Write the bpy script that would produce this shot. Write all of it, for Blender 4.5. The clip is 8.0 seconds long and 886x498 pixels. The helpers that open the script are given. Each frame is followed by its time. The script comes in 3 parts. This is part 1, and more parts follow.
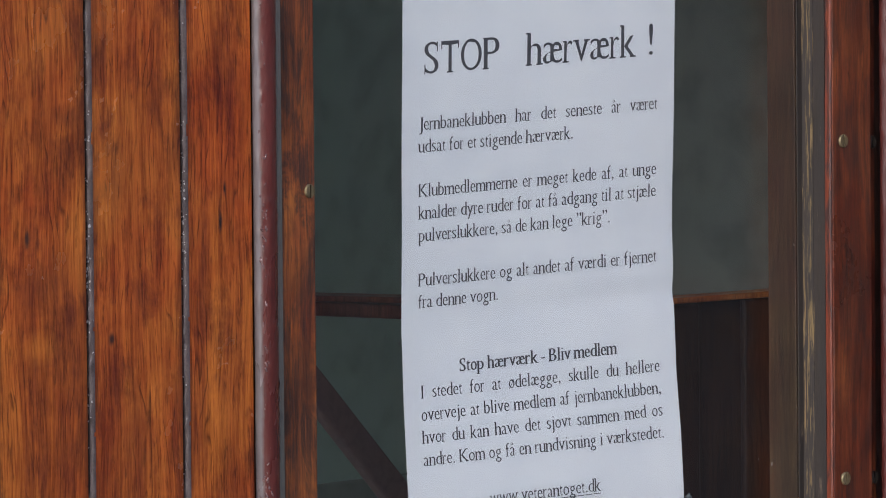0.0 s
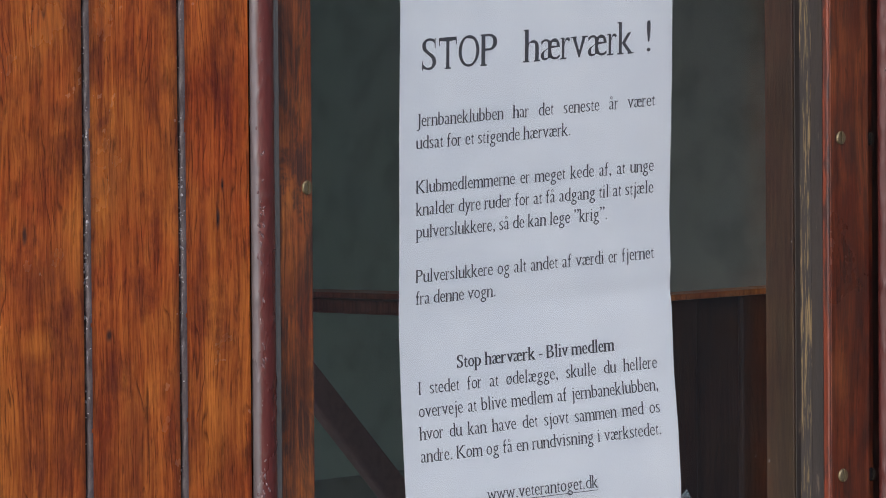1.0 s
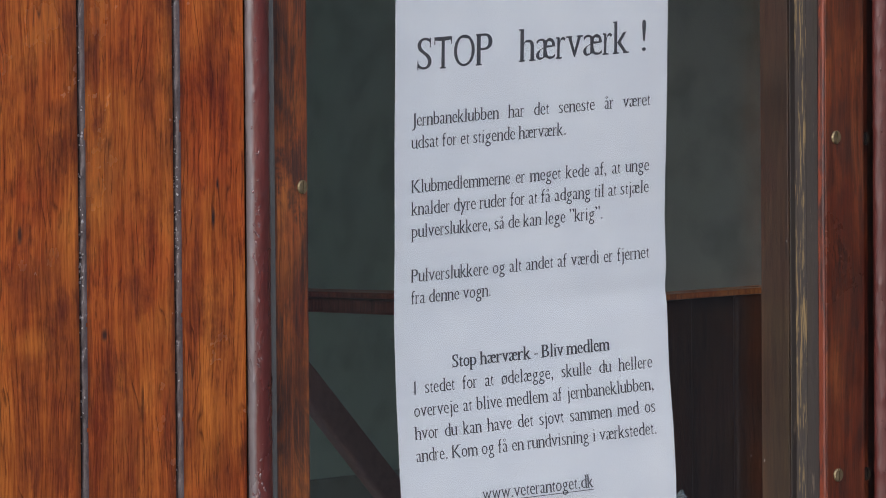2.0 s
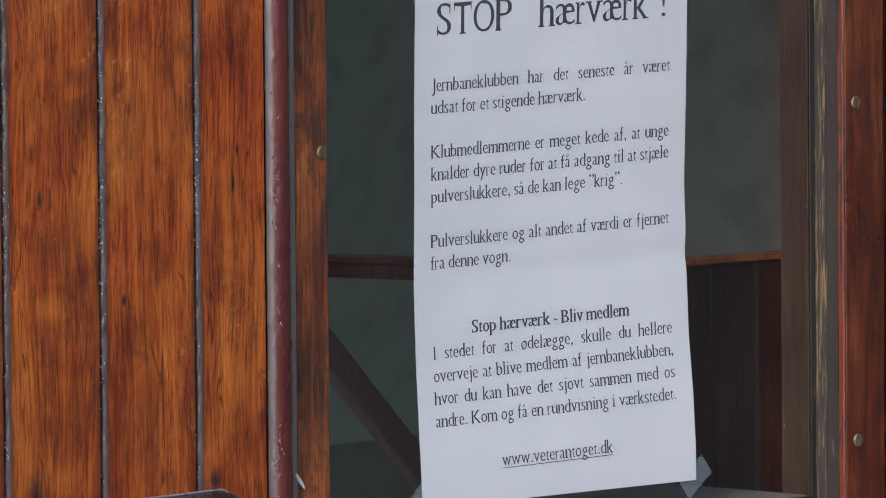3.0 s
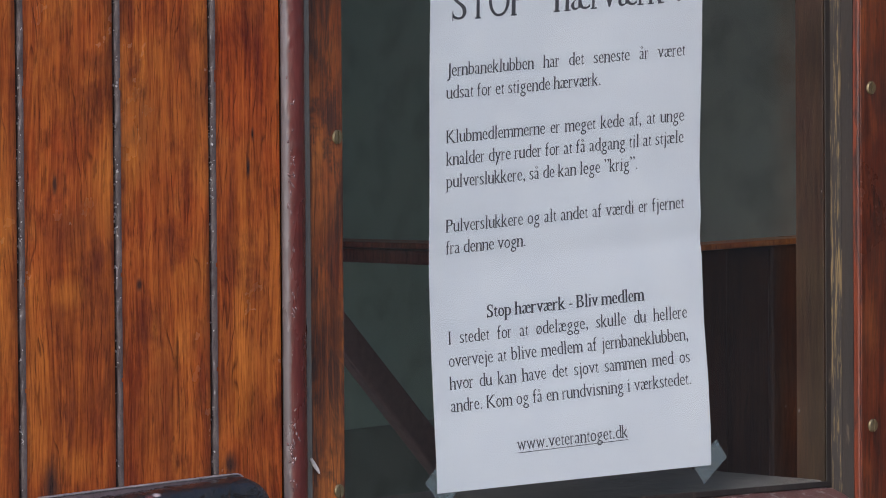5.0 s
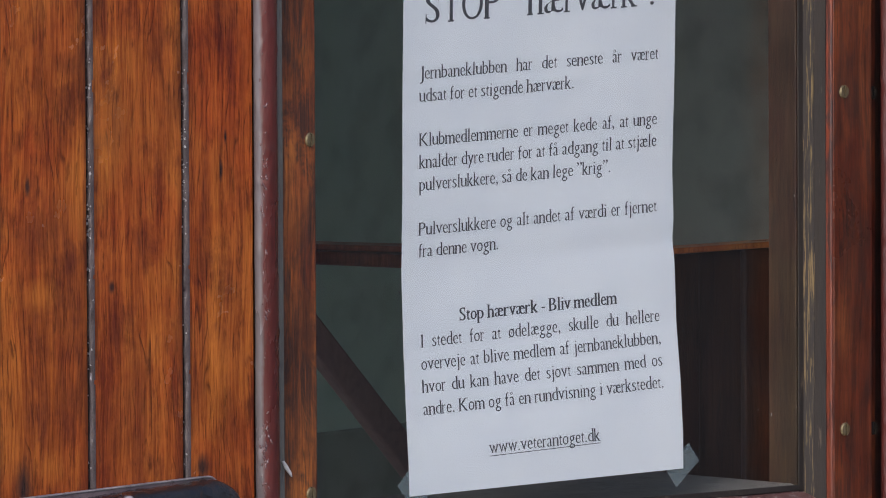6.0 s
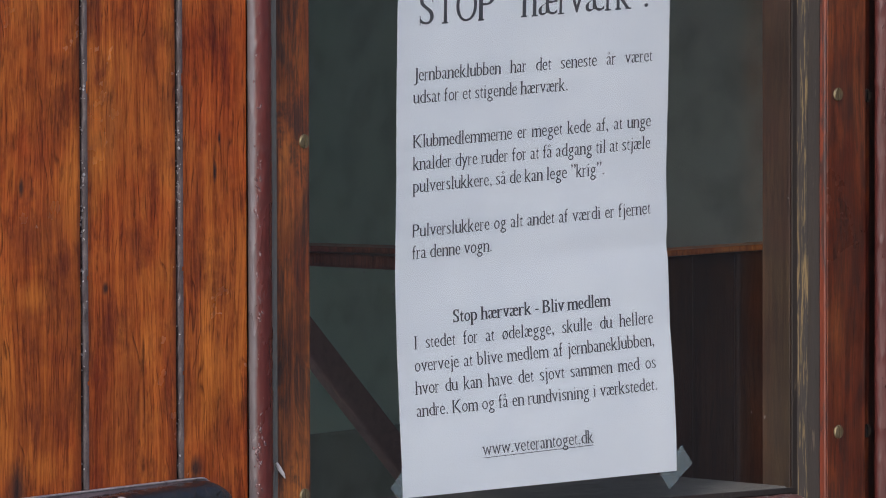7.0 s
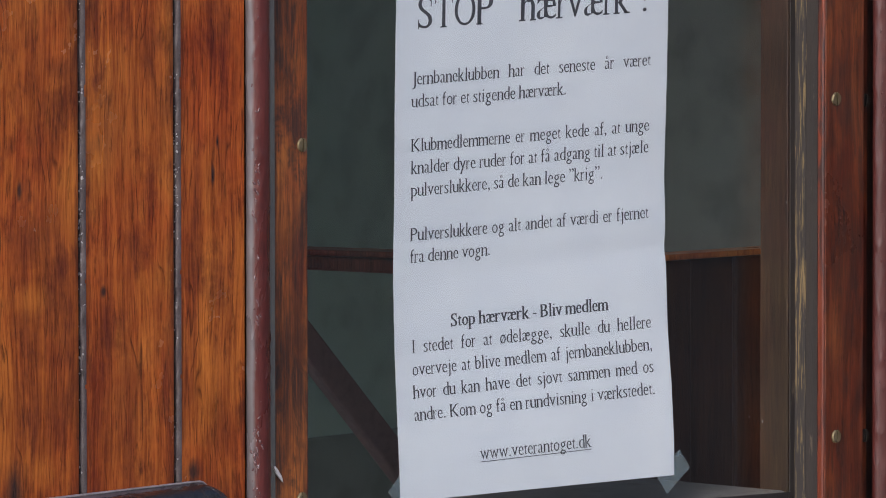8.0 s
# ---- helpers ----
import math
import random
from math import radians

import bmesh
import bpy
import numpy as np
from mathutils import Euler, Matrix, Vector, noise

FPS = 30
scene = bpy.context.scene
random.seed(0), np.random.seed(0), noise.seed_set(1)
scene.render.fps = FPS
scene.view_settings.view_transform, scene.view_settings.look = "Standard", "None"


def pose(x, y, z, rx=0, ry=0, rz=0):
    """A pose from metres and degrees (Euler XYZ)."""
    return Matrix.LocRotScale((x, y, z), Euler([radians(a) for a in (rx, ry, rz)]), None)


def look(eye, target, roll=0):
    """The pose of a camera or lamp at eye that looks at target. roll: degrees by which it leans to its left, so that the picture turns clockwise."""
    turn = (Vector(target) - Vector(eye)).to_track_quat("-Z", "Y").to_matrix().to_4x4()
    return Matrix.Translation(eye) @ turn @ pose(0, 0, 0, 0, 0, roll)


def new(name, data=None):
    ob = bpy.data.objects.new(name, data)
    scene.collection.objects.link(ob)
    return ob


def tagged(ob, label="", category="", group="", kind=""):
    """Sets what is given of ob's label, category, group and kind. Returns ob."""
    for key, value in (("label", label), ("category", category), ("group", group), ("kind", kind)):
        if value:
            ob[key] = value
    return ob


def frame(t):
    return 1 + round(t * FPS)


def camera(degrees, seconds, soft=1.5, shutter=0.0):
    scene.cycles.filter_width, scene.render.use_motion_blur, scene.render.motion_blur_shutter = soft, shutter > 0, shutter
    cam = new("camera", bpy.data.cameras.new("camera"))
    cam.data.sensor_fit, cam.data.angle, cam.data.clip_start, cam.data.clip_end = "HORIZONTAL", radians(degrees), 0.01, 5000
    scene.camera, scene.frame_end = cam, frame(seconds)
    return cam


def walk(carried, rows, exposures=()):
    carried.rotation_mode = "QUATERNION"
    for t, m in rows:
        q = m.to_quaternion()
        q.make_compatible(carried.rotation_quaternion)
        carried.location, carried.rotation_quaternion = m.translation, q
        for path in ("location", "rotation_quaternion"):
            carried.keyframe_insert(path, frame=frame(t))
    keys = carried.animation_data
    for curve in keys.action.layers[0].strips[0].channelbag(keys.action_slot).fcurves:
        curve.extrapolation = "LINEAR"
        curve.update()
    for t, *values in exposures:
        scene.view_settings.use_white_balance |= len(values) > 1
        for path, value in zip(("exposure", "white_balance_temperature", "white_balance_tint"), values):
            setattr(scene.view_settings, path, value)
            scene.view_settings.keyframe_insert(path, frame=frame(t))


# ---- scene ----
# The camera: a long zoom held by someone standing six metres off, turning a little.
cam = camera(4.276, 8.0, soft=0.95)
EYE = (-4.4255, -4.0172, 1.70)
ROWS = [  # seconds, bearing from the y axis, pitch, lean
    (0.0, 48.3838, -4.7120, -0.510),
    (0.5, 48.4080, -4.7366, -0.505),
    (1.0, 48.3957, -4.7288, -0.457),
    (1.2, 48.4020, -4.7225, -0.454),
    (2.3, 48.4225, -4.7454, -0.446),
    (2.5, 48.4070, -4.7790, -0.444),
    (2.8, 48.3583, -4.8569, -0.463),
    (3.0, 48.3220, -4.8978, -0.475),
    (3.2, 48.2729, -4.9442, -0.480),
    (3.5, 48.2117, -4.9848, -0.488),
    (4.0, 48.2024, -5.0013, -0.464),
    (4.5, 48.2000, -5.0000, -0.450),
    (4.7, 48.2101, -4.9872, -0.440),
    (5.8, 48.3670, -4.9574, -0.305),
    (6.0, 48.3806, -4.9574, -0.285),
    (6.5, 48.4083, -4.9544, -0.209),
    (7.0, 48.4111, -4.9486, -0.168),
    (7.5, 48.4195, -4.9471, -0.130),
    (8.0, 48.4210, -4.9297, -0.067),
]


def aim(bearing, pitch, lean):
    b, p = radians(bearing), radians(pitch)
    d = Vector((math.sin(b) * math.cos(p), math.cos(b) * math.cos(p), math.sin(p)))
    return look(EYE, Vector(EYE) + d * 6.0, lean)


walk(cam, [(t, aim(b, p, l)) for t, b, p, l in ROWS], [(0.0, 0.27, 5950, 22), (8.0, 0.27, 5950, 22)])

# ---- light: a bright overcast day ----
SUN_DIR = Vector((-0.83, -0.35, 0.45)).normalized()      # towards the sun
sky_world = bpy.data.worlds.new("sky")
scene.world = sky_world
sky_world.use_nodes = True
nt = sky_world.node_tree
sky = nt.nodes.new("ShaderNodeTexSky")
sky.sky_type, sky.sun_disc = "NISHITA", False
sky.sun_elevation = math.asin(SUN_DIR.z)
sky.sun_rotation = math.atan2(SUN_DIR.x, SUN_DIR.y)
sky.air_density, sky.dust_density, sky.ozone_density = 1.0, 2.6, 1.8
nt.links.new(sky.outputs[0], nt.nodes["Background"].inputs[0])
nt.nodes["Background"].inputs[1].default_value = 0.15
sun = new("sun", bpy.data.lights.new("sun", "SUN"))
sun.data.energy, sun.data.angle, sun.data.color = 1.8, radians(18), (1.0, 0.96, 0.91)
sun.matrix_world = look(SUN_DIR * 20, (0, 0, 0))
# fill lamp added in an unseen opening to brighten the carriage's inside
fill_lamp = new("interior_fill", bpy.data.lights.new("interior_fill", "AREA"))
fill_lamp.data.shape, fill_lamp.data.size, fill_lamp.data.size_y = "RECTANGLE", 1.2, 0.9
fill_lamp.data.energy, fill_lamp.data.color = 9.0, (0.90, 0.96, 1.0)
fill_lamp.matrix_world = look((-1.575, 0.03, 1.475), (-0.9, 1.03, 1.40))


# ---- materials ----
def node(m, kind, **values):
    n = m.node_tree.nodes.new(kind)
    for key, value in values.items():
        key = key.replace("_", " ")
        n.inputs[int(key[1:]) if key[0] == "i" and key[1:].isdigit() else key].default_value = value
    return n


def link(m, a, b):
    m.node_tree.links.new(a, b)


def blank(name):
    m = bpy.data.materials.new(name)
    m.use_nodes = True
    return m, m.node_tree.nodes["Principled BSDF"]


def places(m, scale, shift=True):
    """Object coordinates, moved by chance from object to object, scaled on each axis."""
    co = node(m, "ShaderNodeTexCoord")
    vec = co.outputs["Object"]
    if shift:
        info = node(m, "ShaderNodeObjectInfo")
        mul = node(m, "ShaderNodeVectorMath")
        mul.operation = "MULTIPLY"
        link(m, info.outputs["Random"], mul.inputs[0])
        mul.inputs[1].default_value = (3.7, 1.9, 11.3)
        add = node(m, "ShaderNodeVectorMath")
        link(m, vec, add.inputs[0])
        link(m, mul.outputs[0], add.inputs[1])
        vec = add.outputs[0]
    out = node(m, "ShaderNodeVectorMath")
    out.operation = "MULTIPLY"
    link(m, vec, out.inputs[0])
    out.inputs[1].default_value = scale
    return out.outputs[0]


def grain(m, scale, detail=3.0, distortion=0.0, rough=0.55, shift=True):
    n = node(m, "ShaderNodeTexNoise", Scale=1.0, Detail=detail, Roughness=rough, Distortion=distortion)
    link(m, places(m, scale, shift), n.inputs["Vector"])
    return n.outputs["Fac"]


def ramp(m, fac, *stops):
    n = node(m, "ShaderNodeValToRGB")
    while len(n.color_ramp.elements) < len(stops):
        n.color_ramp.elements.new(0.5)
    for e, (at, col) in zip(n.color_ramp.elements, stops):
        e.position = at
        e.color = (*col, 1) if len(col) == 3 else col
    link(m, fac, n.inputs[0])
    return n.outputs[0]


def mix(m, a, b, fac, how="MIX"):
    n = node(m, "ShaderNodeMixRGB")
    n.blend_type = how
    for v, s in ((fac, n.inputs[0]), (a, n.inputs[1]), (b, n.inputs[2])):
        if isinstance(v, (int, float)):
            s.default_value = v
        elif isinstance(v, tuple):
            s.default_value = (*v, 1)
        else:
            link(m, v, s)
    return n.outputs[0]


def bump(m, bsdf, height, strength, distance):
    n = node(m, "ShaderNodeBump", Strength=strength, Distance=distance)
    link(m, height, n.inputs["Height"])
    link(m, n.outputs[0], bsdf.inputs["Normal"])


BLACK, WHITE = (0, 0, 0), (1, 1, 1)


def blot(m, x, z, rx, rz, ragged=0.5):
    """A soft ragged patch round a place on the carriage side: 1 in its middle, 0 outside."""
    geo = node(m, "ShaderNodeNewGeometry")
    shift = node(m, "ShaderNodeVectorMath")
    shift.operation = "SUBTRACT"
    link(m, geo.outputs["Position"], shift.inputs[0])
    shift.inputs[1].default_value = (x, 0, z)
    size = node(m, "ShaderNodeVectorMath")
    size.operation = "MULTIPLY"
    link(m, shift.outputs[0], size.inputs[0])
    size.inputs[1].default_value = (1 / rx, 0, 1 / rz)
    far = node(m, "ShaderNodeVectorMath")
    far.operation = "LENGTH"
    link(m, size.outputs[0], far.inputs[0])
    edge = node(m, "ShaderNodeMath", i1=ragged * 2)
    edge.operation = "MULTIPLY_ADD"
    link(m, grain(m, (130, 130, 45), 4, 0.4, 0.65), edge.inputs[0])
    link(m, far.outputs["Value"], edge.inputs[2])
    half = node(m, "ShaderNodeMath", i1=0.5)
    half.operation = "MULTIPLY"
    link(m, edge.outputs[0], half.inputs[0])
    fade = ramp(m, half.outputs[0], (ragged / 2 + 0.06, WHITE), (ragged / 2 + 0.46, BLACK))
    fade.node.color_ramp.interpolation = "EASE"
    return fade


def stretched(m, vec, scale):
    out = node(m, "ShaderNodeVectorMath")
    out.operation = "MULTIPLY"
    link(m, vec, out.inputs[0])
    out.inputs[1].default_value = scale
    return out.outputs[0]


def maths(m, how, *values):
    n = node(m, "ShaderNodeMath")
    n.operation = how
    for k, v in enumerate(values):
        if isinstance(v, (int, float)):
            n.inputs[k].default_value = v
        else:
            link(m, v, n.inputs[k])
    return n.outputs[0]


def wood(name, deep, mid, light, rough=0.33, fine=1.0, mottle=0.75, lines=0.95, aged=(), faded=(), grime=(), margin=0.0, weather=0.0):
    """Varnished timber, its grain upright but wandering: clouds of aged varnish, growth lines, fibres, pores and short
    checks.
    With margin, the colour darkens raggedly along both edges of a board of that width; with weather, bare patches have
    blackened."""
    m, b = blank(name)
    base = places(m, (1, 1, 1))
    # the grain swerves sideways round knots and along the length
    sway = node(m, "ShaderNodeTexNoise", Scale=1.0, Detail=0.5, Roughness=0.4)
    link(m, stretched(m, base, (16, 16, 9)), sway.inputs["Vector"])
    push = maths(m, "MULTIPLY_ADD", sway.outputs["Fac"], 0.012, -0.006)
    side = node(m, "ShaderNodeCombineXYZ")
    link(m, push, side.inputs[0])
    bent = node(m, "ShaderNodeVectorMath")
    link(m, base, bent.inputs[0])
    link(m, side.outputs[0], bent.inputs[1])
    flow = bent.outputs[0]

    def along(scale, detail, distortion=0.0, harsh=0.55):
        n = node(m, "ShaderNodeTexNoise", Scale=1.0, Detail=detail, Roughness=harsh, Distortion=distortion)
        link(m, stretched(m, flow, scale), n.inputs["Vector"])
        return n.outputs["Fac"]

    cloud = grain(m, (20, 20, 17), 5, 0.2, 0.62)
    streak = along((95 * fine, 95, 9.0), 5, 0.3, 0.66)
    col = ramp(m, mix(m, cloud, streak, 0.52), (0.33, deep), (0.47, mid), (0.66, light))
    dusk = along((48, 48, 26), 5, 0.3, 0.68)
    col = mix(m, col, deep, ramp(m, dusk, (0.52, BLACK), (0.70, (mottle,) * 3)))
    for spot in aged:                       # varnish gone dark
        col = mix(m, col, deep, mix(m, blot(m, *spot), (0.45, 0.45, 0.45), 1.0, "MULTIPLY"))
    for spot in faded:                      # varnish worn light
        col = mix(m, col, light, mix(m, blot(m, *spot), (0.55, 0.55, 0.55), 1.0, "MULTIPLY"))
    # growth lines, wide apart in places and close in others
    split = node(m, "ShaderNodeSeparateXYZ")
    link(m, flow, split.inputs[0])
    drift = along((22, 22, 5), 3, 0.0, 0.6)
    phase = maths(m, "MULTIPLY_ADD", split.outputs[0], 240 * fine, maths(m, "MULTIPLY", drift, 13.0))
    saw = maths(m, "FRACT", phase)
    line = ramp(m, saw, (0.0, BLACK), (0.34, BLACK), (0.52, WHITE), (0.60, BLACK))
    strong = ramp(m, along((60, 60, 30), 4, 0.6, 0.65), (0.44, BLACK), (0.62, (lines * 0.8,) * 3))
    line = mix(m, line, strong, 1.0, "MULTIPLY")
    # fibres, pores and short checks
    fibre = along((560 * fine, 560, 24), 4, 0.2, 0.74)
    # the varnish itself is redder in some clouds than in others
    ruddy = grain(m, (13, 13, 10), 4, 0.2, 0.6)
    col = mix(m, col, (0.92, 0.66, 0.75), ramp(m, ruddy, (0.44, BLACK), (0.60, (0.9,) * 3)), "MULTIPLY")
    col = mix(m, col, (0.60, 0.49, 0.45), ramp(m, fibre, (0.47, BLACK), (0.62, (0.85,) * 3)), "MULTIPLY")
    col = mix(m, col, (1.28, 1.26, 1.15), ramp(m, fibre, (0.36, (0.9,) * 3), (0.47, BLACK)), "MULTIPLY")
    pore = along((400 * fine, 400, 55), 3, 0.25, 0.6)
    pores = ramp(m, pore, (0.58, BLACK), (0.68, (0.50,) * 3))
    check = along((210 * fine, 210, 42), 3, 0.3, 0.6)
    checks = ramp(m, check, (0.65, BLACK), (0.74, (0.62,) * 3))
    dark = tuple(c * 0.28 for c in deep)
    marks = mix(m, mix(m, line, pores, 1.0, "LIGHTEN"), checks, 1.0, "LIGHTEN")
    col = mix(m, col, dark, marks)
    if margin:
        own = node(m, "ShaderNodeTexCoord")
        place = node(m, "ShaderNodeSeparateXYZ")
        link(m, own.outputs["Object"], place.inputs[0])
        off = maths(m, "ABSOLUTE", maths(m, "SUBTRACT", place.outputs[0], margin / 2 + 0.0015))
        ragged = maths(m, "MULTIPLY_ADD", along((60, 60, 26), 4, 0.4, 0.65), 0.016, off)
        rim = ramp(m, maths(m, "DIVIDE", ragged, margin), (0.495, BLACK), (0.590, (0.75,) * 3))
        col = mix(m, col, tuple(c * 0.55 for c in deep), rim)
    if weather:
        black = mix(m, ramp(m, along((55, 55, 20), 5, 0.8, 0.7), (0.47, BLACK), (0.58, (weather,) * 3)), ramp(m, fibre, (0.36, (0.35,) * 3), (0.56, WHITE)), 1.0, "MULTIPLY")
        col = mix(m, col, (0.022, 0.014, 0.011), black)
    for spot in grime:
        col = mix(m, col, (0.018, 0.014, 0.013), mix(m, blot(m, *spot), (0.9, 0.9, 0.9), 1.0, "MULTIPLY"))
    link(m, col, b.inputs["Base Color"])
    link(m, ramp(m, cloud, (0.3, (rough * 0.8,) * 3), (0.7, (rough * 1.35,) * 3)), b.inputs["Roughness"])
    bump(m, b, mix(m, fibre, marks, 0.6, "SUBTRACT"), 0.30, 0.0007)
    return m


def paint(name, a, c, rough=0.5, scale=30.0, worn=None, wear=(0.62, 0.68), stretch=1.0, relief=0.0005, metallic=0.0, wear_scale=None, chips=()):
    """Paint or a plain surface: two tones in clouds, fine grit and, if worn, another colour coming through."""
    m, b = blank(name)
    cloud = grain(m, (scale, scale, scale * stretch), 5, 0.3, 0.6)
    col = ramp(m, cloud, (0.3, a), (0.7, c))
    grit = grain(m, (scale * 14, scale * 14, scale * 14 * stretch), 3)
    col = mix(m, col, (0.78, 0.78, 0.78), ramp(m, grit, (0.45, BLACK), (0.7, WHITE)), "MULTIPLY")
    height = grit
    if worn:
        ws = wear_scale or scale * 2.2
        patch = grain(m, (ws, ws, ws * stretch), 6, 0.4, 0.7)
        mask = ramp(m, patch, (wear[0], BLACK), (wear[1], WHITE))
        col = mix(m, col, worn, mask)
        height = mix(m, grit, mask, 0.5, "SUBTRACT")
    for *spot, bare in chips:
        col = mix(m, col, bare, blot(m, *spot))
    link(m, col, b.inputs["Base Color"])
    b.inputs["Metallic"].default_value = metallic
    link(m, ramp(m, cloud, (0.3, (rough * 0.8,) * 3), (0.7, (min(1, rough * 1.3),) * 3)), b.inputs["Roughness"])
    bump(m, b, height, 0.35, relief)
    return m


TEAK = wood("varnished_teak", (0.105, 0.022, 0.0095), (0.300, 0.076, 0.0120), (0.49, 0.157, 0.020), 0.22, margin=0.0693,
            aged=((-0.2054, 1.2034, 0.030, 0.020), (-0.1811, 1.2857, 0.022, 0.010), (-0.1478, 1.2512, 0.007, 0.035), (-0.1064, 1.2644, 0.006, 0.025),
                  (-0.1333, 1.1137, 0.022, 0.045)),
            faded=((-0.1848, 1.2300, 0.020, 0.020), (-0.2059, 1.1727, 0.026, 0.012), (-0.0751, 1.1233, 0.016, 0.050), (-0.1951, 1.0850, 0.014, 0.014)),
            grime=((-0.2162, 1.0790, 0.0105, 0.021), (-0.2100, 1.0690, 0.016, 0.006), (-0.0862, 1.0785, 0.0085, 0.011), (-0.1514, 1.1732, 0.0035, 0.005), (-0.0712, 1.2265, 0.0022, 0.008),
                   (-0.0677, 1.2430, 0.0020, 0.006), (-0.2115, 1.2267, 0.0028, 0.0075)))
STILE = wood("weathered_teak_stile", (0.034, 0.014, 0.009), (0.150, 0.046, 0.013), (0.40, 0.132, 0.022), 0.36, 1.2, 0.8, weather=0.85)
RED_STILE = wood("reddish_teak_stile", (0.030, 0.009, 0.005), (0.096, 0.024, 0.009), (0.185, 0.054, 0.014), 0.30, 0.9, 0.7, 0.3, weather=0.6)
DARK_WOOD = wood("dark_stained_wood", (0.018, 0.008, 0.005), (0.042, 0.018, 0.010), (0.066, 0.029, 0.015), 0.45)
INNER_WOOD = wood("inner_oiled_wood", (0.020, 0.010, 0.005), (0.042, 0.023, 0.010), (0.066, 0.038, 0.016), 0.5, 0.5, 0.4, 0.2)
# its pale specks are sparkle painted into the groove's colour
GROOVE = paint("grimy_groove_varnish_with_glints", (0.038, 0.030, 0.028), (0.088, 0.073, 0.067), 0.17, 110, (0.55, 0.55, 0.55), (0.67, 0.71), 0.6, 0.0012, 0.0, 260)


def bead_paint(name, xc, r):
    """Brown-red gloss paint, grey along the one flank of the bead, with blisters and scratches."""
    m = paint(name, (0.052, 0.0095, 0.0075), (0.085, 0.017, 0.013), 0.27, 25, (0.16, 0.10, 0.095), (0.73, 0.77), 0.3, 0.0010, 0.0, 120)
    b = m.node_tree.nodes["Principled BSDF"]
    b.inputs["Specular IOR Level"].default_value = 0.6
    under = b.inputs["Base Color"].links[0].from_socket
    own = node(m, "ShaderNodeTexCoord")
    split = node(m, "ShaderNodeSeparateXYZ")
    link(m, own.outputs["Object"], split.inputs[0])
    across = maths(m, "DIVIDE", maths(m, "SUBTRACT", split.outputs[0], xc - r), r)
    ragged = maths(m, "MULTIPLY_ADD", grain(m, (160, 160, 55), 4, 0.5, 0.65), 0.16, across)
    grey_flank = ramp(m, ragged, (0.19, (0.92,) * 3), (0.33, BLACK))
    link(m, mix(m, under, (0.086, 0.079, 0.076), grey_flank), b.inputs["Base Color"])
    return m


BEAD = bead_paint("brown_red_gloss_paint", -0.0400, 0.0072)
BEAD_FAR = paint("dark_red_gloss_paint", (0.040, 0.009, 0.007), (0.070, 0.016, 0.012), 0.34, 25, (0.12, 0.085, 0.08), (0.70, 0.76), 0.3, 0.0008, 0.0, 120)
DRIP_GLINT = paint("pale_glint_varnish_drops", (0.14, 0.13, 0.125), (0.40, 0.39, 0.37), 0.16, 500, None, (0, 1), 1.0, 0.0002)
BLISTER_GLINT = paint("blister_paint_with_glints", (0.075, 0.034, 0.031), (0.165, 0.115, 0.110), 0.17, 500, None, (0, 1), 1.0, 0.0004)
SEAL = paint("grey_sealing_strip", (0.15, 0.145, 0.115), (0.20, 0.195, 0.16), 0.85, 60, None, (0, 1), 0.2)
WORN_STRIP = paint("flaking_black_glazing_bead", (0.013, 0.012, 0.010), (0.030, 0.026, 0.020), 0.7, 60, (0.155, 0.112, 0.045), (0.515, 0.59), 0.05, 0.0010, 0.0, 620)
BLACK_STRIP = paint("black_putty", (0.012, 0.010, 0.008), (0.027, 0.022, 0.016), 0.75, 80, (0.08, 0.06, 0.04), (0.62, 0.7), 0.15)
ORANGE_EDGE = paint("worn_orange_varnish_edge", (0.075, 0.014, 0.006), (0.17, 0.036, 0.011), 0.4, 60, (0.035, 0.014, 0.010), (0.50, 0.58), 0.12)
SILL = paint("flaking_dull_red_paint", (0.070, 0.031, 0.025), (0.145, 0.063, 0.051), 0.6, 90, (0.20, 0.16, 0.14), (0.55, 0.61), 1.0, 0.0012)
DUSTY = paint("grey_dusty_ledge", (0.15, 0.13, 0.11), (0.24, 0.215, 0.185), 0.9, 50, (0.10, 0.085, 0.07), (0.50, 0.75), 1.0)
CHIP = paint("off_white_paint", (0.55, 0.54, 0.51), (0.70, 0.68, 0.65), 0.7, 300)
# screw metal darkened to put the shade of the stile's step into its colour
SCREW_SHADED = paint("shaded_screw_metal", (0.020, 0.016, 0.012), (0.05, 0.04, 0.028), 0.55, 300, None, (0, 1), 1.0, 0.0003, 0.4)
FLECK = paint("pale_dirt", (0.16, 0.16, 0.15), (0.26, 0.26, 0.25), 0.8, 300)
BRASS = paint("tarnished_brass", (0.15, 0.125, 0.062), (0.25, 0.21, 0.115), 0.48, 300, (0.10, 0.09, 0.06), (0.6, 0.7), 1.0, 0.0003, 0.7)
# dirt in the screw slots; on the planks it paints the grooves' deep shade
SLOT = paint("dark_slot_dirt_and_groove_shade", (0.006, 0.006, 0.005), (0.014, 0.013, 0.011), 0.9, 200)
IRON = paint("chipped_black_gloss_paint", (0.006, 0.006, 0.006), (0.016, 0.015, 0.015), 0.08, 60, (0.40, 0.13, 0.11), (0.67, 0.69), 1.0, 0.0012, 0.0, 45, chips=((-0.1660, 1.0660, 0.006, 0.006, (0.42, 0.13, 0.11)), (-0.1600, 1.0702, 0.004, 0.0012, (0.45, 0.4, 0.39))))
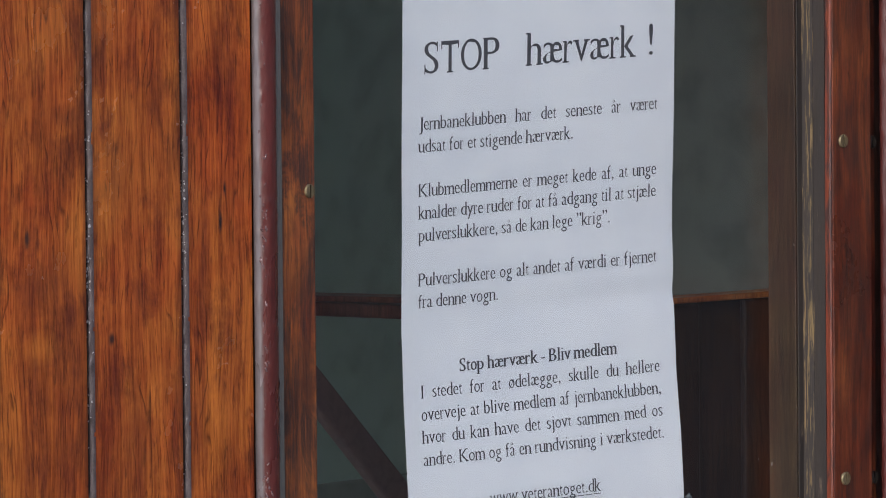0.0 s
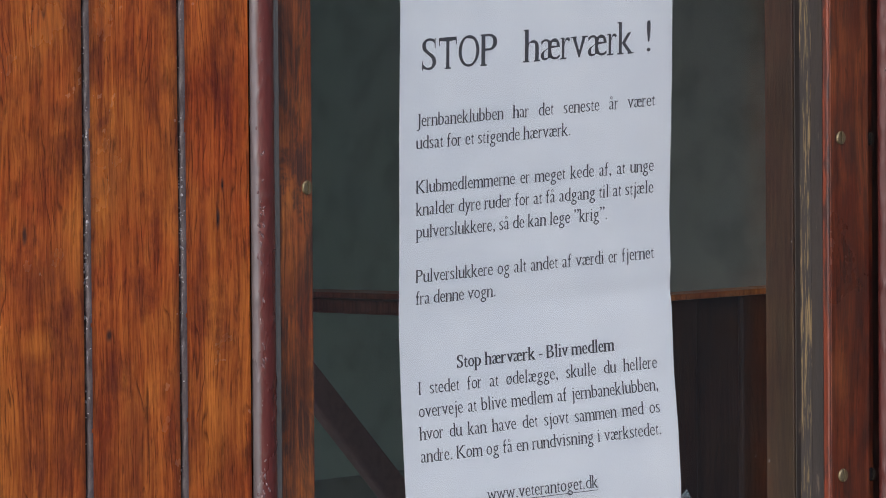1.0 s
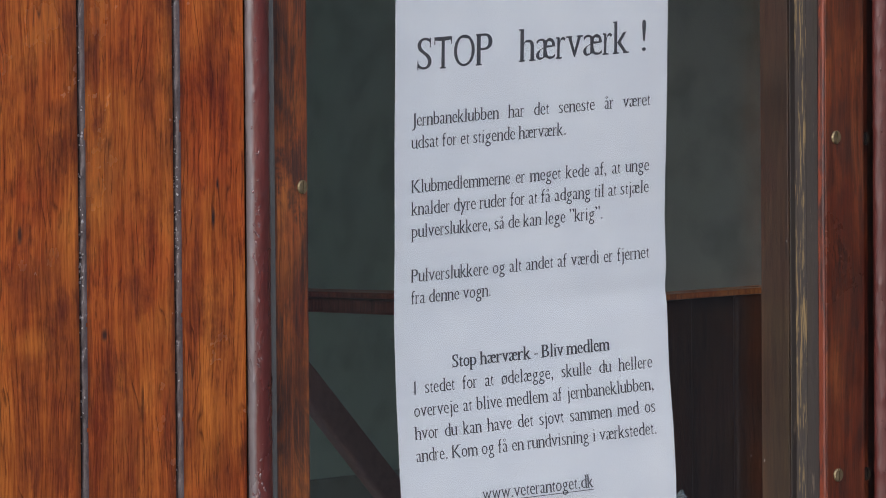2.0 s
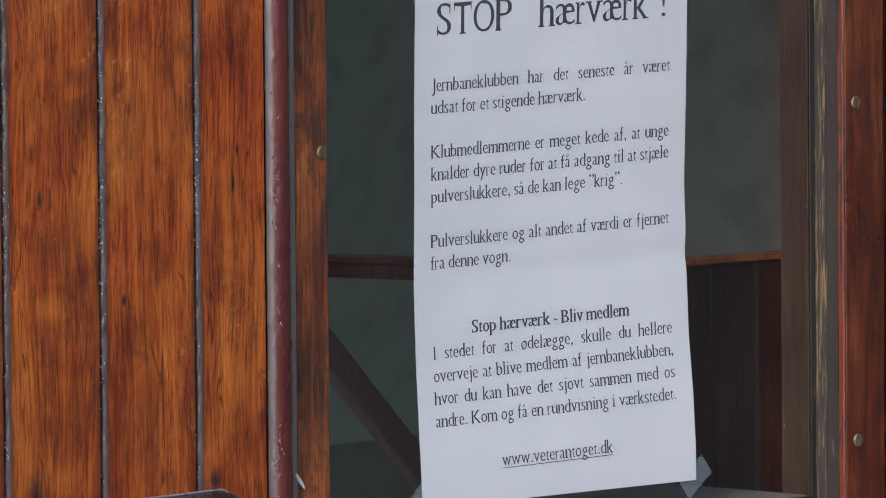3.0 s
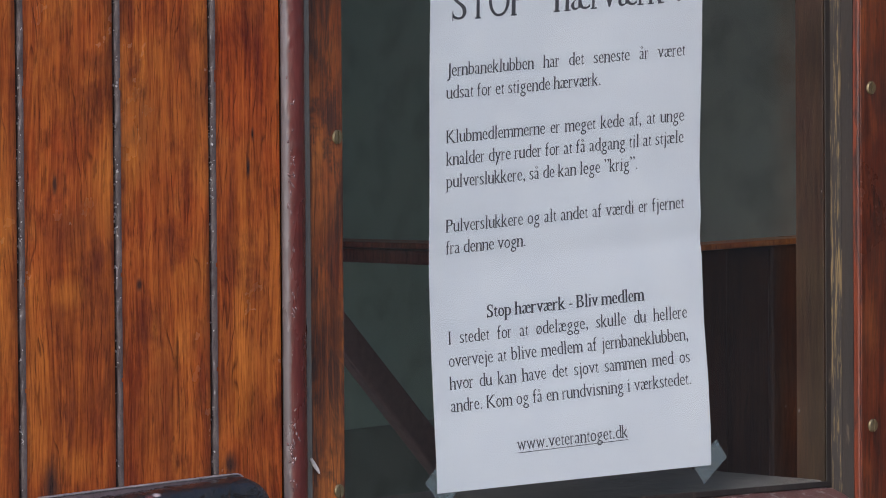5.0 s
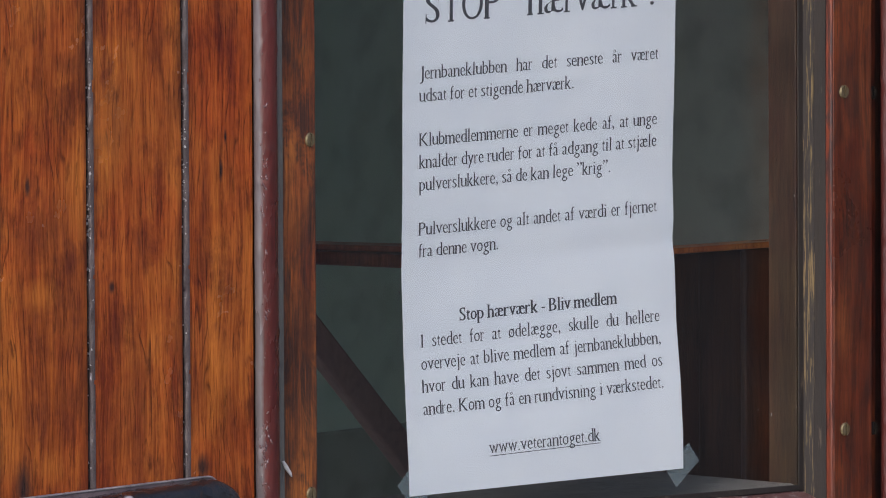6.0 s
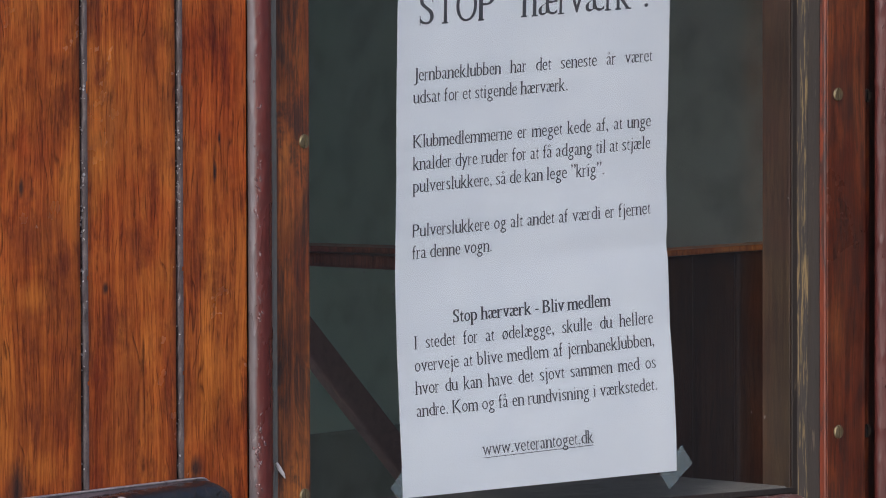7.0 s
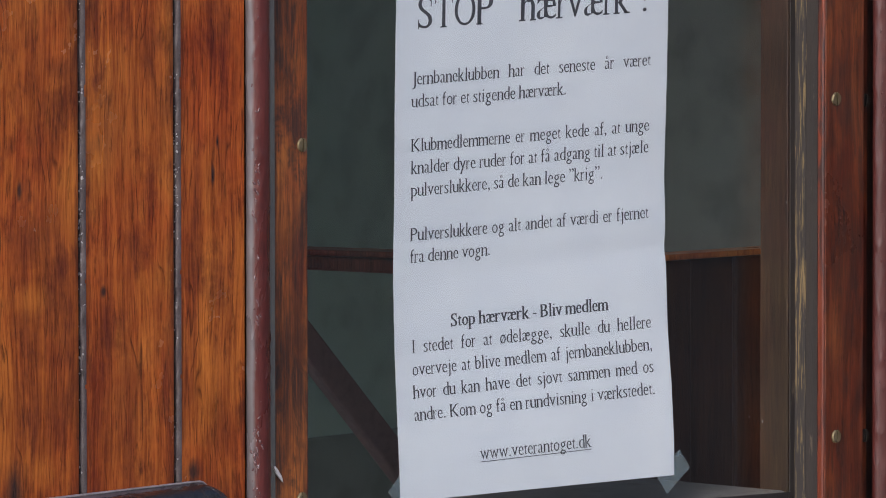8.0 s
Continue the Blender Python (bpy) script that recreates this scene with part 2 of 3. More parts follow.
LEDGE_GREY = paint("mauve_grey_gloss_paint", (0.098, 0.074, 0.076), (0.150, 0.117, 0.118), 0.3, 80, (0.07, 0.045, 0.045), (0.6, 0.68))
RIM = paint("pale_worn_metal_edge", (0.17, 0.16, 0.155), (0.32, 0.30, 0.29), 0.35, 120, (0.12, 0.10, 0.10), (0.58, 0.66), 1.0, 0.0006)
GREEN = paint("grey_green_wall_paint", (0.39, 0.575, 0.51), (0.43, 0.62, 0.55), 0.55, 3)
# the wall's green, greyer and darkened to put the corner's shade into the colour
GREEN_CORNER_SHADED = paint("greyish_shaded_corner_paint", (0.30, 0.350, 0.325), (0.33, 0.385, 0.355), 0.55, 3)
GREEN_DARK = paint("dark_green_dado_paint", (0.23, 0.30, 0.27), (0.26, 0.335, 0.30), 0.55, 3)
RAIL_WOOD = wood("dark_red_rail_wood", (0.09, 0.026, 0.018), (0.19, 0.058, 0.038), (0.27, 0.09, 0.055), 0.4)
RED_LIT_CAP = wood("red_varnished_lit_cap", (0.12, 0.035, 0.022), (0.24, 0.075, 0.045), (0.32, 0.11, 0.06), 0.35)
BRACE_WOOD = paint("brown_brace_paint", (0.23, 0.155, 0.148), (0.27, 0.18, 0.17), 0.5, 14)
LEDGE_WOOD = wood("orange_varnished_ledge", (0.35, 0.12, 0.03), (0.55, 0.20, 0.05), (0.65, 0.27, 0.08), 0.3)
INK = paint("grey_black_toner", (0.058, 0.058, 0.065), (0.074, 0.074, 0.082), 0.7, 200)
CEILING = paint("cream_ceiling_paint", (0.6, 0.57, 0.48), (0.7, 0.67, 0.58), 0.6, 5)
LINO = paint("brown_linoleum", (0.07, 0.05, 0.04), (0.12, 0.09, 0.07), 0.5, 12)
GROUND = paint("platform_paving", (0.090, 0.070, 0.052), (0.135, 0.106, 0.08), 0.85, 3, (0.09, 0.085, 0.08), (0.6, 0.7), 1.0, 0.004)

# paper: white, a little translucent, slightly cloudy
PAPER, pb = blank("white_copy_paper")
pc = ramp(PAPER, grain(PAPER, (35, 35, 35), 3), (0.3, (0.80, 0.81, 0.83)), (0.7, (0.86, 0.865, 0.87)))
link(PAPER, pc, pb.inputs["Base Color"])
pb.inputs["Roughness"].default_value = 0.75
bump(PAPER, pb, grain(PAPER, (60, 60, 40), 2), 0.12, 0.001)

# sticky tape: clear film gone grey
TAPE, tb = blank("dull_clear_tape")
tb.inputs["Base Color"].default_value = (0.20, 0.25, 0.26, 1)
tb.inputs["Roughness"].default_value = 0.35
link(TAPE, ramp(TAPE, grain(TAPE, (90, 90, 90), 3), (0.3, (0.45,) * 3), (0.7, (0.58,) * 3)), tb.inputs["Alpha"])

# window glass: clear, mirroring by its angle, with a few specks of dirt
GLASS = bpy.data.materials.new("window_glass")
GLASS.use_nodes = True
gt = GLASS.node_tree
gt.nodes.remove(gt.nodes["Principled BSDF"])
clear = node(GLASS, "ShaderNodeBsdfTransparent", Color=(0.94, 0.97, 0.96, 1))
shine = node(GLASS, "ShaderNodeBsdfGlossy", Roughness=0.015)
facing = node(GLASS, "ShaderNodeLayerWeight", Blend=0.5)
power = node(GLASS, "ShaderNodeMath")
power.operation = "POWER"
link(GLASS, facing.outputs["Facing"], power.inputs[0])
power.inputs[1].default_value = 5.0
fres = node(GLASS, "ShaderNodeMath", i1=0.96, i2=0.04)
fres.operation = "MULTIPLY_ADD"
link(GLASS, power.outputs[0], fres.inputs[0])
pane_mix = node(GLASS, "ShaderNodeMixShader")
link(GLASS, fres.outputs[0], pane_mix.inputs[0])
link(GLASS, clear.outputs[0], pane_mix.inputs[1])
link(GLASS, shine.outputs[0], pane_mix.inputs[2])
dirt = node(GLASS, "ShaderNodeBsdfDiffuse", Color=(0.5, 0.5, 0.48, 1))
dirt_mix = node(GLASS, "ShaderNodeMixShader")
speck = ramp(GLASS, grain(GLASS, (260, 260, 200), 2, 0.5), (0.79, BLACK), (0.82, (0.5,) * 3))
film = ramp(GLASS, grain(GLASS, (9, 9, 5), 4, 0.6), (0.35, BLACK), (0.75, (0.010,) * 3))
link(GLASS, mix(GLASS, speck, film, 1.0, "ADD"), dirt_mix.inputs[0])
link(GLASS, pane_mix.outputs[0], dirt_mix.inputs[1])
link(GLASS, dirt.outputs[0], dirt_mix.inputs[2])
link(GLASS, dirt_mix.outputs[0], gt.nodes["Material Output"].inputs[0])


# ---- building helpers ----
def mesh_of(bm, name):
    me = bpy.data.meshes.new(name)
    bmesh.ops.recalc_face_normals(bm, faces=bm.faces)
    bm.to_mesh(me)
    bm.free()
    return me


def part(name, bm, material, parent, label=""):
    ob = new(name, mesh_of(bm, name))
    ob.data.materials.append(material)
    ob.parent = parent
    if label:
        tagged(ob, label)
    return ob


def thing(name, label, category, group="", kind=""):
    return tagged(new(name), label, category, group, kind)


def box(x0, x1, y0, y1, z0, z1, bevel=0.0, segments=2):
    bm = bmesh.new()
    bmesh.ops.create_cube(bm, size=1.0)
    for v in bm.verts:
        v.co = Vector((x0 + (v.co.x + 0.5) * (x1 - x0), y0 + (v.co.y + 0.5) * (y1 - y0), z0 + (v.co.z + 0.5) * (z1 - z0)))
    if bevel:
        bmesh.ops.bevel(bm, geom=bm.edges[:], offset=bevel, segments=segments, affect="EDGES", profile=0.5)
    return bm


def prism(outline, z0, z1, cuts=1, wobble=0.0, seed=0):
    """An upright bar of the given (x, y) outline, its length cut so that it can wander a little."""
    bm = bmesh.new()
    rings = []
    for k in range(cuts + 1):
        z = z0 + (z1 - z0) * k / cuts
        dx = wobble * noise.noise((seed, 0.3, z * 9)) + 0.4 * wobble * noise.noise((seed + 5, 0.7, z * 60))
        rings.append([bm.verts.new((x + dx, y, z)) for x, y in outline])
    n = len(outline)
    for a, b in zip(rings, rings[1:]):
        for i in range(n):
            bm.faces.new((a[i], a[(i + 1) % n], b[(i + 1) % n], b[i]))
    bm.faces.new(rings[0])
    bm.faces.new(rings[-1])
    return bm


def bar(p, q, width, depth, bevel=0.002):
    """A straight bar from p to q, in the x-z sense: width across it, depth along y."""
    p, q = Vector(p), Vector(q)
    d = q - p
    side = Vector((d.z, 0, -d.x)).normalized() * width / 2
    back = Vector((0, depth, 0))
    bm = bmesh.new()
    vs = [bm.verts.new(c) for c in (p - side, p + side, q + side, q - side)]
    ws = [bm.verts.new(v.co + back) for v in vs]
    bm.faces.new(vs)
    bm.faces.new(ws[::-1])
    for i in range(4):
        bm.faces.new((vs[i], ws[i], ws[(i + 1) % 4], vs[(i + 1) % 4]))
    bmesh.ops.bevel(bm, geom=bm.edges[:], offset=bevel, segments=2, affect="EDGES", profile=0.5)
    return bm


def structure(name, bm, material, label, category):
    ob = new(name, mesh_of(bm, name))
    ob.data.materials.append(material)
    return tagged(ob, label, category, kind="structure")


def smooth(ob):
    for p in ob.data.polygons:
        p.use_smooth = True
    return ob


# ---- the ground and the carriage's shell ----
TOP, LOW, FLOOR = 2.75, 0.30, 0.32
structure("ground", box(-400, 400, -400, 400, -0.3, 0.0), GROUND, "worn grey platform paving beside the carriage", "ground")

OPEN_X0, OPEN_X1, OPEN_Z0, OPEN_Z1 = -0.034, 0.4475, 1.000, 1.64


def shell_wall(name, x0, x1, z0, z1):
    return structure(name, box(x0, x1, 0.012, 0.043, z0, z1), DARK_WOOD, "dark timber backing of the carriage side", "wall")


shell_wall("wall_side_1", -0.95, OPEN_X0, LOW, TOP)
shell_wall("wall_side_5", -2.2, -0.95, LOW, 1.0)          # below and above an unseen opening added to admit light
shell_wall("wall_side_6", -2.2, -0.95, 1.95, TOP)
shell_wall("wall_side_2", OPEN_X1, 2.6, LOW, TOP)
shell_wall("wall_side_3", OPEN_X0, OPEN_X1, LOW, OPEN_Z0)
shell_wall("wall_side_4", OPEN_X0, OPEN_X1, OPEN_Z1, TOP)
# an unseen return wall, added so that the pane mirrors a faint brown band
structure("wall_return", box(0.75, 0.79, -0.304, -0.001, LOW, TOP, 0.004), STILE, "unseen varnished wooden wall added for its reflection in the pane", "wall")
structure("floor", box(-2.2, 2.6, 0.044, 2.2, FLOOR - 0.05, FLOOR), LINO, "brown linoleum carriage floor", "floor")
structure("ceiling", box(-2.2, 2.6, 0.0, 2.24, TOP, TOP + 0.05), CEILING, "cream painted carriage ceiling", "ceiling")
structure("wall_end_1", box(2.56, 2.6, 0.044, 2.2, FLOOR, TOP - 0.002), GREEN, "grey-green painted carriage end wall", "wall")
# far wall, with an unseen opening added to let the sky's light in
structure("wall_far_1", box(-2.2, 2.6, 2.2, 2.24, LOW, 1.05), GREEN_DARK, "dark green lower carriage wall", "wall")
structure("wall_far_2", box(-2.2, -1.6, 2.2, 2.24, 1.05, TOP), GREEN, "grey-green carriage wall", "wall")
structure("wall_far_3", box(0.6, 2.6, 2.2, 2.24, 1.05, TOP), GREEN, "grey-green carriage wall", "wall")
structure("wall_far_4", box(-1.6, 0.6, 2.2, 2.24, 2.1, TOP), GREEN, "grey-green carriage wall above an unseen opening added for light", "wall")
structure("wall_end_2", box(-2.2, -2.16, 0.044, 2.2, FLOOR, TOP - 0.002), GREEN, "grey-green painted carriage end wall", "wall")

# ---- inside, behind the pane ----
inner_wall = structure("wall_inner", box(0.35, 2.55, 1.20, 1.23, 0.906, TOP - 0.002), GREEN, "grey-green painted inner partition", "wall")
structure("wall_inner_dado", box(0.35, 2.55, 1.196, 1.234, FLOOR, 0.906, 0.002), GREEN_DARK, "darker green painted dado of the partition", "wall")

# corner partition: dark panelling below an orange varnished cap, green boards above
turn = Matrix.Translation((0.8066, 0.45, 0)) @ Matrix.Rotation(radians(-11.3), 4, "Z")


def turned(ob):
    ob.matrix_basis = turn
    return ob


turned(structure("wall_corner", box(-0.11, 0.40, 0.012, 0.04, 1.094, TOP - 0.01), GREEN_CORNER_SHADED, "grey-green painted corner partition", "wall"))
panelling = turned(tagged(new("panelling"), "dark stained wood panelling below a varnished cap", "panelling", kind="structure"))
part("panel", box(-0.11, 0.40, 0.006, 0.036, FLOOR, 1.0995), DARK_WOOD, panelling)
for x0 in (-0.11, -0.005, 0.052, 0.115):
    part("batten", box(x0, x0 + 0.024, 0.001, 0.006, FLOOR, 1.0992, 0.0015), DARK_WOOD, panelling)
part("cap", box(-0.115, 0.40, -0.004, 0.0115, 1.1000, 1.1036, 0.0008), LEDGE_WOOD, panelling, "orange varnished wooden cap")

rail = thing("hand_rail", "dark red varnished wooden rail across the carriage", "rail")
part("rail_body", bar((0.69, 0.70, 1.0945), (0.92, 0.70, 1.0720), 0.0085, 0.05), RAIL_WOOD, rail)
part("post", box(0.655, 0.692, 0.700, 0.750, FLOOR, 1.1025, 0.003), RAIL_WOOD, rail)
# the cap's lighter wood paints in the lit top of the rail
part("rail_cap", bar((0.69, 0.697, 1.1000), (0.92, 0.697, 1.0800), 0.0035, 0.056, 0.0008), RED_LIT_CAP, rail, "top edge in a lighter colour, as if lit")
brace = thing("diagonal_brace", "broad dark brown wooden brace running down aslant", "brace")
part("brace_board", bar((0.87, 0.90, 1.1285), (1.72, 0.90, 0.3165), 0.0198, 0.010), BRACE_WOOD, brace)

# ---- the window ----
window = tagged(new("window_1"), "old teak carriage window with worn frame and brass screws", "window", kind="structure")
stile_left = part("stile", box(-0.0338, 0.0, 0.0, 0.043, OPEN_Z0, OPEN_Z1, 0.0012), STILE, window, "weathered orange-brown teak stile")
# the other stile: its face steps back near the outer edge
part("stile", prism([(0.4079, 0.0012), (0.4092, 0.0), (0.4402, 0.0), (0.4412, 0.0010), (0.4416, 0.0035), (0.4474, 0.0035), (0.4474, 0.043), (0.4079, 0.043)],
                    OPEN_Z0, OPEN_Z1, 60, 0.0004, 3), RED_STILE, window, "reddish brown varnished teak stile")
part("edge_strip", prism([(0.4074, 0.0012), (0.4080, 0.0004), (0.4086, 0.0003), (0.4086, 0.0040), (0.4074, 0.0040)], 1.014, OPEN_Z1, 90, 0.0007, 7), ORANGE_EDGE, window, "worn orange varnished edge")
part("glazing_strip", prism([(0.4072, 0.0043), (0.4079, 0.0043), (0.4079, 0.0120), (0.4072, 0.0120)], 1.016, OPEN_Z1, 60, 0.0003, 11), BLACK_STRIP, window, "black putty strip")
part("glazing_strip", prism([(0.4068, 0.0122), (0.4078, 0.0118), (0.4078, 0.0186), (0.4064, 0.0192)], 1.020, OPEN_Z1, 90, 0.0005, 17), WORN_STRIP, window, "strip with flaking paint over yellow wood")
part("glazing_strip", box(0.4028, 0.4078, 0.0192, 0.0200, 1.022, OPEN_Z1), BLACK_STRIP, window, "black putty strip")
part("top_rail", box(0.0005, 0.4074, 0.0, 0.043, 1.60, OPEN_Z1, 0.0012), STILE, window)
pane = part("pane", box(0.0002, 0.4076, 0.0203, 0.0230, 1.016, 1.6), GLASS, window, "clear slightly dirty glass pane")
pane.visible_shadow = False
for x, z, w in ((0.0471, 1.0692, 1.0), (0.0535, 1.0670, 1.1), (0.0592, 1.0648, 0.9), (0.0629, 1.1658, 1.0), (0.0741, 1.1563, 0.9), (0.0849, 1.1527, 1.2), (0.3810, 1.0667, 1.3), (0.3700, 1.0700, 0.7)):
    fleck = bmesh.new()
    bmesh.ops.create_icosphere(fleck, subdivisions=1, radius=0.001)
    for v in fleck.verts:
        v.co = Vector((v.co.x * 0.9 * w, v.co.y * 0.12, v.co.z * (0.35 + 0.25 * noise.noise((x * 90, z * 90, v.co.x * 2000)))))
    fleck_ob = part("dirt_fleck", fleck, FLECK, window, "pale dried fleck on the glass")
    fleck_ob.matrix_basis = pose(x, 0.0202, z, 0, 30 + 200 * x)
# inner lining of the opening
part("lining", box(0.4056, 0.4078, 0.0234, 0.0427, 1.018, 1.6, 0.0006), INNER_WOOD, window, "oiled inner wooden lining")


def sill_mesh():
    """Sloping outer sill: its back edge rises towards one side, its top is lumpy with old paint."""
    bm = bmesh.new()
    nx, ny = 90, 10
    grid = []
    for i in range(nx + 1):
        x = 0.0005 + 0.4066 * i / nx
        row = []
        for j in range(ny + 1):
            s = j / ny
            y = -0.004 + 0.0242 * s
            zb = 1.0242 + (0.4076 - x) * 0.030
            zf = 1.0140 + (0.4076 - x) * 0.022
            z = zf + (zb - zf) * s + 0.0007 * noise.noise((x * 60, y * 90, 1.2)) + 0.0004 * noise.noise((x * 190, y * 260, 4.2))
            row.append(bm.verts.new((x, y, z)))
        grid.append(row)
    for i in range(nx):
        for j in range(ny):
            bm.faces.new((grid[i][j], grid[i + 1][j], grid[i + 1][j + 1], grid[i][j + 1]))
    low = [[bm.verts.new((r[0].co.x, r[0].co.y, 0.985)), bm.verts.new((r[-1].co.x, r[-1].co.y, 0.985))] for r in grid]
    for i in range(nx):
        bm.faces.new((grid[i][0], low[i][0], low[i + 1][0], grid[i + 1][0]))
        bm.faces.new((grid[i][-1], grid[i + 1][-1], low[i + 1][1], low[i][1]))
    return bm


smooth(part("sill", sill_mesh(), SILL, window, "sloping sill with flaking dull red paint"))
part("sill_gasket", bar((0.001, 0.0190, 1.0378), (0.4066, 0.0190, 1.0256), 0.0032, 0.0012, 0.0004), BLACK_STRIP, window, "black sealing strip along the sill")
part("inner_sill", box(0.001, 0.4054, 0.0234, 0.155, 0.99, 1.0275, 0.002), DUSTY, window, "grey dusty inner sill")


def screw_mesh(r=0.0036):
    """A slightly domed slotted head, slot upright."""
    bm = bmesh.new()
    w, depth = r * 0.13, 0.0007
    for sgn in (1, -1):
        a0 = math.asin(w / r)
        rim = [(sgn * r * math.cos(a), r * math.sin(a)) for a in np.linspace(-math.pi / 2 + a0, math.pi / 2 - a0, 13)]
        pts = rim
        top = [bm.verts.new((x * 0.86 + sgn * w * 0.14, -0.0011, z * 0.86)) for x, z in pts]
        mid = [bm.verts.new((x, -0.0005, z)) for x, z in pts]
        base = [bm.verts.new((x, 0.0010, z)) for x, z in pts]
        bm.faces.new(top)
        for ring_a, ring_b in ((top, mid), (mid, base)):
            for i in range(len(pts)):
                k = (i + 1) % len(pts)
                bm.faces.new((ring_a[i], ring_b[i], ring_b[k], ring_a[k]))
    return bm


screw_data = mesh_of(screw_mesh(), "screw")
screw_data.materials.append(BRASS)
dark_screw_data = mesh_of(screw_mesh(), "screw")
dark_screw_data.materials.append(SCREW_SHADED)
slot_data = mesh_of(box(-0.0005, 0.0005, -0.0004, 0.0008, -0.0033, 0.0033), "slot")
slot_data.materials.append(SLOT)
for x, y, z, a in ((-0.0048, 0, 1.2376, 2), (-0.0054, 0, 1.0579, -3), (0.4172, 0, 1.2374, 0), (0.4176, 0, 1.0571, 1), (0.4452, 0.0035, 1.2350, 8), (0.4452, 0.0035, 1.0553, -5),
                   (-0.0048, 0, 1.417, 5), (0.4172, 0, 1.417, 3)):
    s = new("screw", dark_screw_data if y else screw_data)
    s.parent = window
    s.matrix_basis = pose(x, y, z, 0, a, 0)
    tagged(s, "screw head in the step of the stile, coloured dark for its shade" if y else "tarnished brass slotted screw head")
    d = new("slot", slot_data)
    d.parent = s
small = new("screw", dark_screw_data)
small.parent = window
small.matrix_basis = pose(0.4062, 0.0395, 1.1995, 0, 0, 90) @ Matrix.Diagonal((0.7, 0.7, 0.7, 1))
tagged(small, "small dark screw in the inner lining")


# ---- half-round bead mouldings, grey seal ----
def bead_mesh(xc, r, z0, z1, seed):
    bm = bmesh.new()
    rings, n, cuts = [], 18, 520
    for k in range(cuts + 1):
        z = z0 + (z1 - z0) * k / cuts
        ring = []
        for i in range(n + 1):
            a = math.pi * i / n
            lump = 1 + 0.030 * noise.noise((seed, a * 2.0, z * 40)) + 0.17 * max(0, noise.noise((seed + 4, a * 4.5, z * 130)) - 0.24)
            ring.append(bm.verts.new((xc - r * math.cos(a) * lump, -r * math.sin(a) * lump - 0.0005, z)))
        rings.append(ring)
    for a, b in zip(rings, rings[1:]):
        for i in range(n):
            bm.faces.new((a[i], a[i + 1], b[i + 1], b[i]))
    for a, b in zip(rings, rings[1:]):
        bm.faces.new((a[0], b[0], b[-1], a[-1]))
    return bm


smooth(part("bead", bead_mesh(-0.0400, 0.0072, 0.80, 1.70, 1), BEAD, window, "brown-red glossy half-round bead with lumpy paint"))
smooth(part("bead", bead_mesh(0.4551, 0.0076, 0.80, 1.70, 9), BEAD_FAR, window, "brown-red glossy half-round bead with lumpy paint"))
part("seal", box(-0.0336, -0.0262, -0.0012, -0.0002, 0.985, 1.66, 0.0004), SEAL, window, "thin grey sealing strip")


def blobs(places_of, seed):
    """Small flattened lumps, each at (x, y, z) with its half sizes (rx, ry, rz)."""
    rng = random.Random(seed)
    bm = bmesh.new()
    for x, y, z, rx, ry, rz in places_of:
        made = bmesh.ops.create_icosphere(bm, subdivisions=2, radius=1.0)["verts"]
        lean = Matrix.Rotation(rng.uniform(-0.7, 0.7), 3, "Y")
        for v in made:
            k = 1 + 0.35 * noise.noise(v.co * 1.7 + Vector((x * 900, 0, z * 900)))
            v.co = lean @ Vector((v.co.x * rx * k, v.co.y * ry * k, v.co.z * rz * k)) + Vector((x, y, z))
    return bm


def bead_blisters(xc, r, seed, thick=()):
    rng = random.Random(seed)
    out = []
    spots = [(rng.uniform(0.98, 1.36), 1.0) for _ in range(55)] + [(z + rng.gauss(0, s), 1.25) for z, s, n in thick for _ in range(n)]
    for z, big in spots:
        a = radians(rng.gauss(45, 9))
        size = rng.uniform(0.0004, 0.0009) * big
        inner = r - 0.35 * size
        out.append((xc - inner * math.cos(a), -inner * math.sin(a) - 0.0005, z, size * 0.7, size * 0.7, size * rng.uniform(0.8, 2.6)))
    return blobs(out, seed)


# these lumps are paler than the bead: their highlights are in the colour
smooth(part("paint_blisters", bead_blisters(-0.0400, 0.0071, 4, ((1.083, 0.008, 30), (1.215, 0.018, 22), (1.150, 0.015, 8))), BLISTER_GLINT, window, "blistered lumps of old gloss paint"))
smooth(part("paint_blisters", bead_blisters(0.4551, 0.0075, 6), BEAD_FAR, window, "blistered lumps of old gloss paint"))


def chip_mesh():
    bm = bmesh.new()
    pts = [(-0.0045, 0.006), (-0.003, 0.0066), (0.0005, 0.002), (0.0038, -0.0035), (0.0045, -0.0072), (0.002, -0.0045), (-0.002, 0.0005)]
    f = [bm.verts.new((x * 0.9, -0.0022, z)) for x, z in pts]
    g = [bm.verts.new((x * 0.9, -0.0013, z)) for x, z in pts]
    bm.faces.new(f)
    for i in range(len(pts)):
        k = (i + 1) % len(pts)
        bm.faces.new((f[i], g[i], g[k], f[k]))
    return bm


part("paint_chip", chip_mesh(), CHIP, window, "white chip of flaked paint").matrix_basis = pose(-0.0252, 0, 1.0725) @ Matrix.Diagonal((0.85, 1, 0.62, 1))


